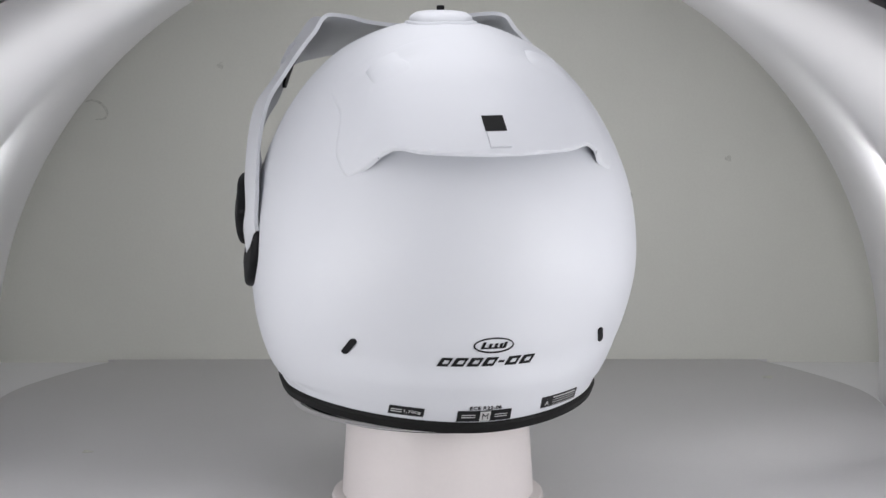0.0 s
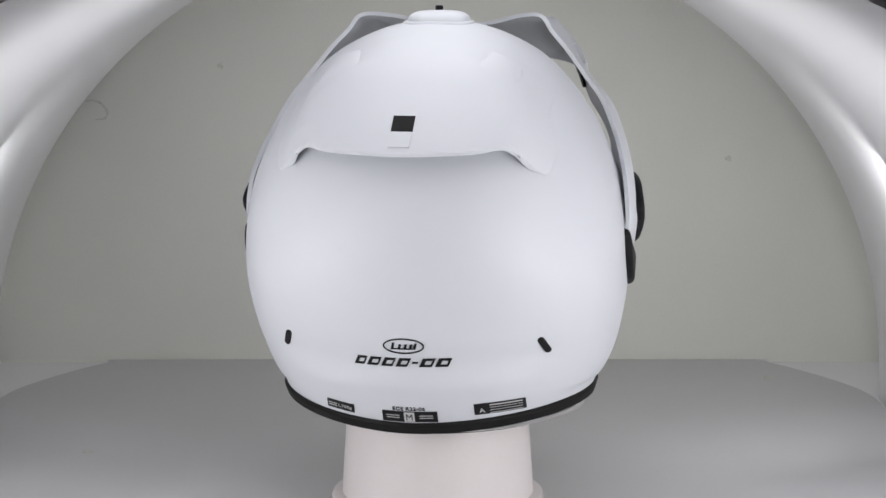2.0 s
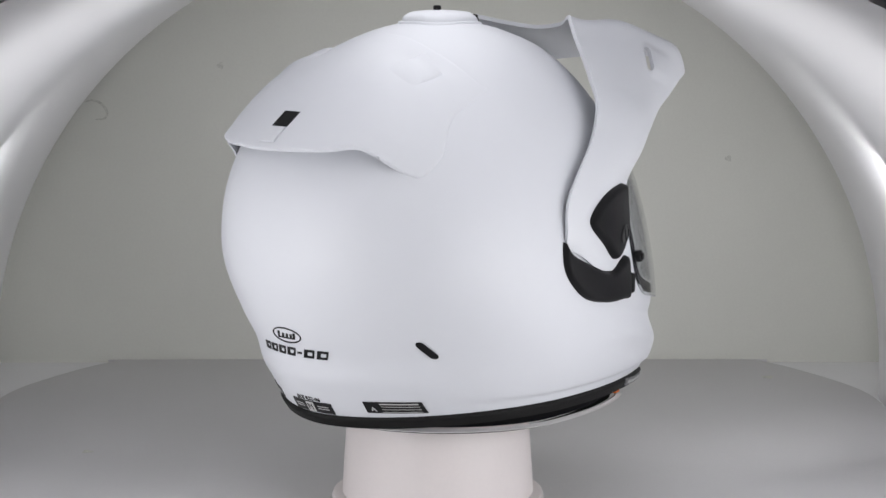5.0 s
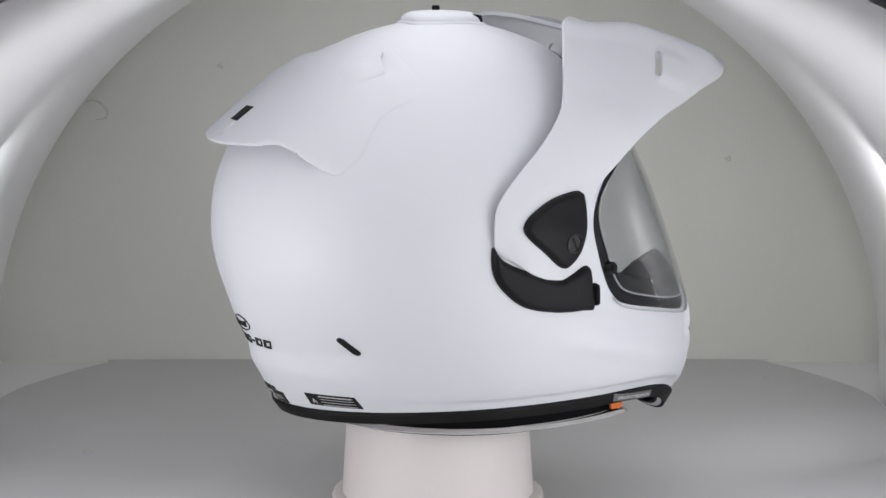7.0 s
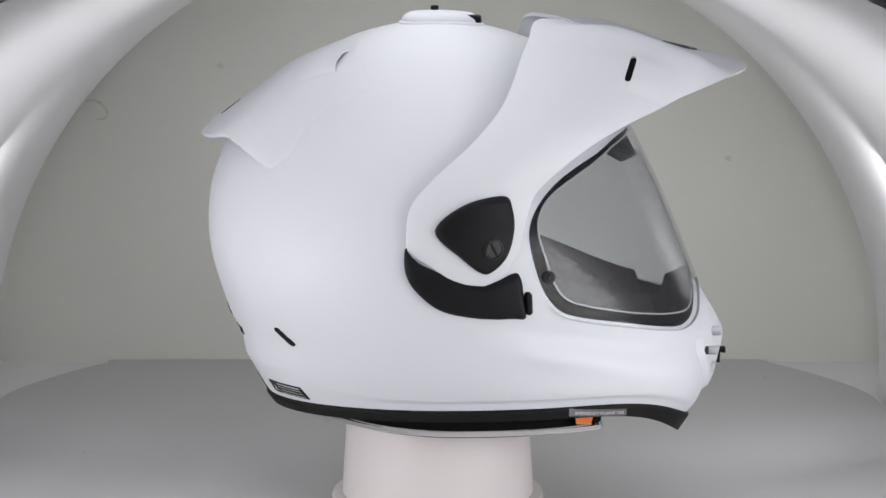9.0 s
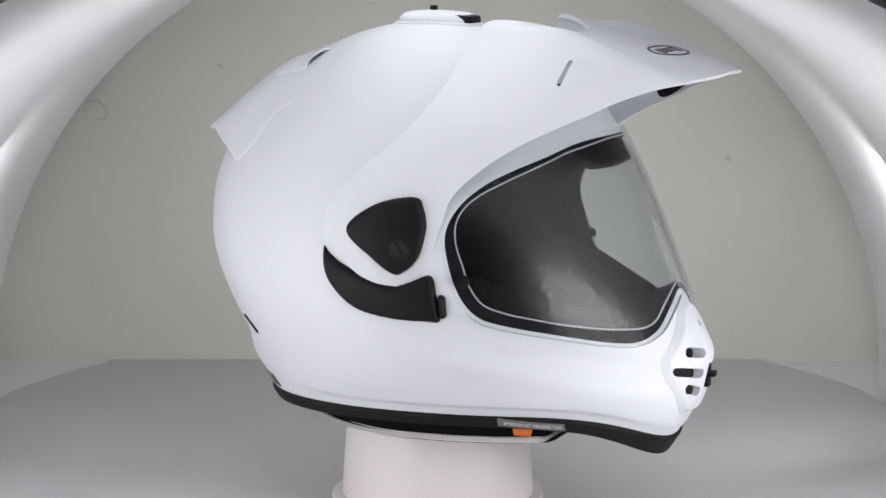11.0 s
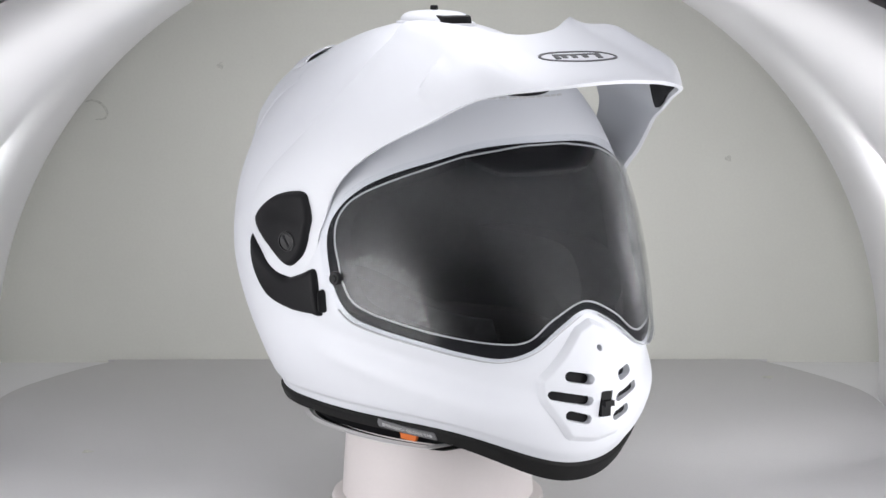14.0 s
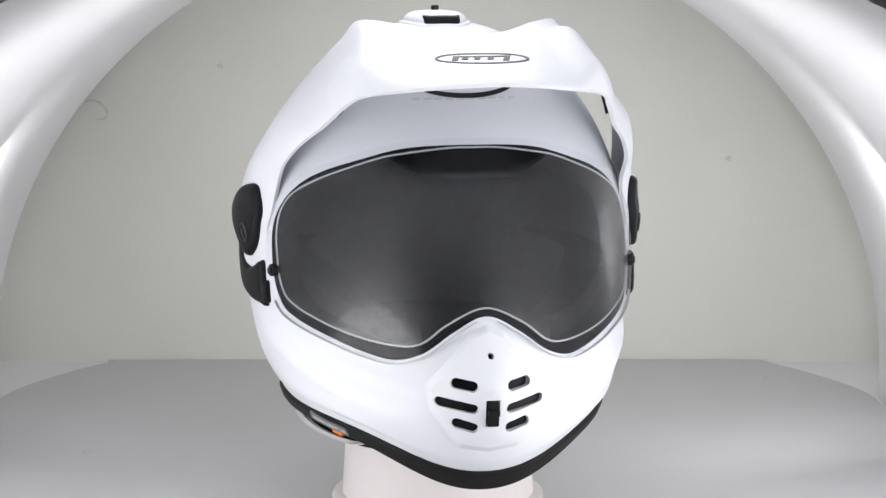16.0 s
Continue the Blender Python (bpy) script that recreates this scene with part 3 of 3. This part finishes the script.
def lettering(text, cx, cy, height, turn=0.0, flip=1, squeeze=1.0, width=None):
    data = bpy.data.curves.new("writing", "FONT")
    data.body, data.align_x, data.align_y, data.resolution_u = text, "CENTER", "CENTER", 3
    ob = bpy.data.objects.new("writing", data)
    scene.collection.objects.link(ob)
    me = bpy.data.meshes.new_from_object(ob.evaluated_get(bpy.context.evaluated_depsgraph_get()))
    pts = np.array([v.co[:2] for v in me.vertices])
    faces = [tuple(p.vertices) for p in me.polygons]
    bpy.data.objects.remove(ob)
    bpy.data.curves.remove(data)
    pts = pts - (pts.max(0) + pts.min(0)) / 2
    pts = pts * (height / np.ptp(pts[:, 1]))
    pts[:, 0] *= squeeze if width is None else width / np.ptp(pts[:, 0])
    pts[:, 0] *= flip
    c, s = math.cos(radians(turn)), math.sin(radians(turn))
    return pts @ np.array([[c, s], [-s, c]]) + (cx, cy), faces


def emblem(cx, cy, a, b, lean=.3):
    """The maker's oval as a plain ring with plain strokes in it."""
    figs = [oval(cx, cy, a, b, b * .16)]
    for x, h in ((-.52, 1.15), (-.18, .62), (.10, .62), (.36, .62), (.56, 1.0)):
        figs.append(rect(cx + x * a, cy, a * .13, b * h * .75, 0, lean, 2, 4))
    figs.append(rect(cx - .02 * a, cy - b * .34, a * 1.05, b * .13, 0, 0, 10, 1))
    return merged(*figs)


for s in (1, -1):
    make_scoop(s)
back = tree(shell, spoiler)
wrap("outlet", RUBBER, spoiler, back, REAR, *rect(0, .2780, .0134, .0084, 0, 0, 4, 6), .0004, -.003, "black rear air outlet")
wrap("outlet_slider", PEAK, spoiler, back, REAR, *rect(0, .2690, .0128, .0082, 0, 0, 4, 6), .0011, -.001, "white outlet slider")
for s in (1, -1):
    patch("rear_vent", BLACK, helmet, lambda p, k, phi: np.where(np.cos(phi) < 0, capsule(p[:, ::2], (.0808, .1405), (.0838, .1332), .0021), -1.0),
          .0007, -.002, (11.5, 15.5), (120, 160), (90, 90), "black slanted rear vent", (s,))
wrap("rear_emblem", DECAL, helmet, back, REAR, *emblem(0, .1417, .0128, .0052), label="black oval maker's emblem")
x, name = -.0322, new("model_name")
name.parent = helmet
for w, thin in ((.0075, 0), (.0085, 0), (.0085, 0), (.0085, 0), (.0045, 1), (.0090, 0), (.0090, 0)):
    if thin:
        fig = rect(x + w / 2, .1303, w * .8, .0012, 0, .45, 3, 1)
    else:
        cx = x + w / 2
        fig = quad([(cx - w * .46 - .0012, .1275), (cx + w * .40 - .0012, .1275), (cx + w * .46 + .0012, .1333), (cx - w * .40 + .0012, .1333)], 6, 4)
        hole = quad([(0, 0), (1, 0), (1, 1), (0, 1)], 6, 4)[0]
        fig = (fig[0], [g for g in fig[1] if not (.25 < hole[list(g), 0].mean() < .82 and .26 < hole[list(g), 1].mean() < .74)])
    wrap("name_bar", DECAL, name, back, REAR, *fig)
    x += w + .0008

lab = wrap("size_label", DECAL, helmet, back, REAR, *rect(0, .0925, .0350, .0076, 0, 0, 16, 4), label="black size and standard label")
wrap("size_field", INK, lab, back, REAR, *rect(0, .0925, .0066, .0066, 0, 0, 4, 4), .0007)
wrap("size_letter", DECAL, lab, back, REAR, *lettering("M", 0, .0925, .0042), .0009)
wrap("print", INK, lab, back, REAR, *merged(*[rect(s * .0105, .0927 + dz, .0085, .0004, 0, 0, 5, 1) for s in (1, -1) for dz in (-.0008, .0008)]), .0007)
wrap("standard_mark", DECAL, lab, back, REAR, *lettering("ECE R22-06", 0, .0982, .0024, 0, 1, 1, .0205))
lab = wrap("weight_label", DECAL, helmet, back, REAR, *rect(-.0470, .0948, .0200, .0060, -3, 0, 10, 4), label="black weight label")
wrap("print", INK, lab, back, REAR, *lettering("1,700g", -.0436, .0944, .0026, -3, 1, 1, .0095), .0007)
wrap("print", INK, lab, back, REAR, *merged(*[rect(-.0527, .0943 + .0016 * i, .0062, .0005, -3, 0, 4, 1) for i in range(2)]), .0007)
lab = wrap("notice_label", DECAL, helmet, back, REAR, *rect(.0545, .0966, .0300, .0078, 1, 0, 14, 4), label="black notice label")
wrap("print", INK, lab, back, REAR, *lettering("A", .0440, .0955, .0032, 1), .0007)
wrap("print", INK, lab, back, REAR, *merged(*[rect(.0580, .0993 - .0019 * i, .0190, .00025 if i else .0007, 1, 0, 8, 1) for i in range(4)]), .0007)

# ---- mouth vent ----
def facets(points, n=5):
    """A closed outline with straight runs and just-softened corners."""
    p = np.array(points, float)
    cut = np.concatenate([[p[i] * .92 + p[i - 1] * .08, p[i] * .92 + p[(i + 1) % len(p)] * .08] for i in range(len(p))])
    q = np.roll(cut, -1, 0)
    return np.concatenate([cut[i] + (q[i] - cut[i]) * np.linspace(0, 1, n, endpoint=False)[:, None] for i in range(len(cut))])


MOUTH_HALF = [(.0110, .1560), (.0230, .1420), (.0370, .1270), (.0360, .1120), (.0190, .0880)]
MOUTH = facets([(0, .1610)] + MOUTH_HALF + [(0, .0850)] + [(-a, z) for a, z in reversed(MOUTH_HALF)])


def mouth_holes(q):
    a = np.abs(q[:, 0])
    r = np.stack([a, q[:, 1]], 1)
    return np.max([capsule(r, (.0105, .1135), (.0285, .1168), .0030), capsule(r, (.0105, .1262), (.0195, .1280), .0030), capsule(r, (.0105, .1022), (.0195, .1046), .0030),
                   capsule(r, (0, .1422), (0, .1428), .0016), np.minimum(.0036 - a, .0078 - np.abs(q[:, 1] - .1110))], axis=0)


def mouth_area(p, k, phi):
    q = p[:, ::2]
    return np.where(np.abs(phi) < .6, np.minimum(inside(q, MOUTH), -mouth_holes(q)), -1.0)


def mouth_lift(p, d):
    e = np.clip(inside(p[:, ::2], MOUTH) / .0042, 0, 1)
    h = .0026 + .0058 * np.exp(-((p[:, 2] - .128) / .018) ** 2) * np.exp(-(p[:, 0] / .022) ** 2) + .0024 * step(p[:, 2], .086, .100) * (1 - step(p[:, 2], .124, .135)) * np.exp(-(p[:, 0] / .017) ** 2)
    return h * e + .0002


mouth = patch("mouth_vent", WHITE, helmet, mouth_area, mouth_lift, -.0008, (9.5, 16.4), (-22, 22), (170, 170), "white chin vent cover with six slots")
patch("vent_grille", BLACK, mouth, lambda p, k, phi: np.where(np.abs(phi) < .6, np.minimum(mouth_holes(p[:, ::2]) + .0012, .5), -1.0),
      .0006, -.0004, (9.5, 16.4), (-22, 22), (150, 150), "black grille behind the slots")
wrap("vent_switch", BLACK, mouth, tree(mouth, shell), FRONT, *rect(0, .1110, .0060, .0140, 0, 0, 4, 6), .0086, -.002, "black vertical vent switch")
wrap("switch_tab", BLACK, mouth, tree(mouth, shell), FRONT, *rect(0, .1118, .0056, .0030, 0, 0, 4, 3), .0122, -.002)

# ---- top vent ----
TOPV = spline([(0, -.0240), (.012, -.0225), (.0195, -.013), (.0205, .002), (.0170, .0165), (.0105, .0265), (0, .0285),
               (-.0105, .0265), (-.0170, .0165), (-.0205, .002), (-.0195, -.013), (-.012, -.0225)], 5)
crown = tree(shell)


def crown_piece(name, mat, parent, outline, height, edge, label="", base=0.0, n=60):
    lo, hi = outline.min(0) - .001, outline.max(0) + .001
    x, y = np.meshgrid(np.linspace(lo[0], hi[0], n), np.linspace(lo[1], hi[1], n), indexing="ij")
    q = np.stack([x.ravel(), y.ravel()], 1)
    z = np.array([crown.ray_cast(Vector((a, b, .5)), Vector((0, 0, -1)))[0].z for a, b in q])
    d = inside(q, outline)
    a, f = clip(np.concatenate([q, z[:, None], d[:, None]], 1), grid_faces(n, n), d)
    e = np.clip(a[:, 3] / edge, 0, 1)
    up = base + height * np.sqrt(1 - (1 - e) ** 2)
    top = a[:, :3] + np.stack([0 * up, 0 * up, up], 1)
    verts, faces = solid(top, a[:, :3] - np.array([0, 0, .001]), f)
    return put(name, verts, faces, mat, parent, label)


crown_piece("vent_flange", WHITE, helmet, TOPV * np.array([1.14, 1.10]), .0014, .001, "thin white flange of the top vent")
topvent = crown_piece("top_vent", WHITE, helmet, TOPV, .0052, .008, "white raised top vent", .0014)
crown_piece("vent_mouth", BLACK, topvent, spline([(-.0120, .0170), (0, .0165), (.0120, .0170), (.0108, .0272), (0, .0294), (-.0108, .0272)], 5), .0052, .0010, "black air intake", .0006)
v, f = lathe([(.0, .3452), (.0020, .3452), (.0026, .3447), (.0027, .3400), (.0, .3400)], 20)
put("vent_knob", v + np.array([0, -.002, 0]), f, BLACK, topvent, "small black vent knob")

# ---- emblem on the peak, brow print ----
top = tree(peak)
wrap("peak_emblem", EMBLEMGREY, peak, top, DOWN, *emblem(.001, .1615, .0285, .0112), label="dark grey oval maker's emblem")
brow = tree(shell)
wrap("brow_emblem", DECAL, helmet, brow, FRONT, *oval(-.001, .3030, .0365, .0118, .0026), label="black oval maker's emblem on the brow")
wrap("brow_print", PRINTGREY, helmet, brow, FRONT, *merged(*[rect(-.030 + .0067 * i , .2905, .0048, .0010, 0, 0, 2, 1) for i in range(10)]), label="small grey print on the brow")

# ---- shield pins, latch tab ----
for s in (1, -1):
    p, n, k, phi = shell_grid(8, 13, 40, 80, 60, 60)
    i = np.argmin(np.abs(p[:, 1] - .0680) + np.abs(p[:, 2] - .1812))
    v, f = lathe([(.0, .0062), (.0022, .0062), (.0024, .0058), (.0024, .0050), (.0036, .0050), (.0040, .0045), (.0040, .0000), (.0, .0)], 24)
    turn = Vector(n[i]).to_track_quat("Z", "Y").to_matrix()
    v = np.array([turn @ Vector(a) for a in v]) + p[i]
    put("shield_pin", v if s > 0 else mirror(v), f, DECAL, shield, "small black shield pin")
patch("shield_tab", CLEAR, shield, lambda p, k, phi: np.where(phi < 0, capsule(p[:, ::2], (-.0480, .1405), (-.0600, .1425), .0030), -1.0), .0060, .0028,
      (10, 14), (-45, -10), (60, 60), "clear moulded shield tab")

# ---- inside ----
patch("brow_pad", LINER, helmet, lambda p, k, phi: np.minimum(.2625 - p[:, 2], np.minimum(p[:, 2] - .2475, .056 - np.abs(p[:, 0]) - 1.9 * (.2590 - p[:, 2]))),
      -.002, -.009, (6, 10), (-40, 40), (60, 90), "black brow pad")
patch("cheek_pad", LINER, helmet, lambda p, k, phi: np.minimum(.183 - p[:, 2] - .02 * step(p[:, 1], .05, .15), k - 9.0), -.0155, -.042, (9, 16.6), (28, 120), (40, 60),
      "dark grey cheek pad", (1, -1))
v, f = lathe([(.0, .1300), (.9, .1300), (1.0, .1275), (1.0, .1190), (.9, .1182), (.0, .1182)], 64)
put("inner_cushion", v * np.array([.084, .105, 1]) + np.array([0, .005, 0]), f, LINER, helmet, "dark inner cushion resting on the stand")


def neck_ring(name, mat, scale, z0, z1, wide, label):
    phi = np.linspace(-np.pi, np.pi, 181)[:-1]
    b = shell_points(np.full_like(phi, LAST), phi)
    prof = [(0, z1), (wide * .5, z1 - .001), (wide, (z0 + z1) / 2), (wide * .5, z0 + .001), (0, z0), (-wide, z0 + .002), (-wide, z1 - .001)]
    rings = []
    for d, z in prof:
        c = b * scale * np.array([1, .93, 1]) + np.array([0, .010, 0])
        nrm = c[:, :2] / np.linalg.norm(c[:, :2], axis=1, keepdims=True)
        rings.append(np.stack([c[:, 0] + nrm[:, 0] * d, np.minimum(c[:, 1], .105) + nrm[:, 1] * d, np.full_like(phi, z)], 1))
    rings.append(rings[0])
    put(name, np.concatenate(rings), grid_faces(len(rings), len(phi), True), mat, helmet, label)


neck_ring("neck_lining", LINER, .86, .0760, .0930, .003, "dark cloth neck lining")
neck_ring("neck_ring", PADS, .92, .0738, .0764, .003, "thin white plastic neck ring")
neck_ring("neck_band", RUBBER, .84, .0712, .0742, .004, "black band under the neck ring")

# ---- release tab and its label ----
sidetree = tree(shell, bpy.data.objects["edge_trim"])
lab = wrap("release_label", LABELGREY, helmet, sidetree, RIGHT, *quad([(.0835, .0878), (.1215, .0842), (.1215, .0886), (.0835, .0922)], 16, 3), .0009, label="grey release-tab label")
wrap("print", INK, lab, sidetree, RIGHT, *lettering("EMERGENCY RELEASE TAB", .1035, .0882, .0019, -5.4, 1, 1, .0325), .0012)
v, f = quad([(.089, .0792), (.0985, .0784), (.1000, .0840), (.088, .0850)], 4, 2)
o = np.stack([.0815 - .45 * (v[:, 0] - .088), v[:, 0], v[:, 1]], 1)
vv, ff = solid(o + np.array([.0015, .0005, 0]), o - np.array([.0005, 0, 0]), f)
put("release_tab", vv, ff, ORANGE, helmet, "orange emergency release tab")

motions()
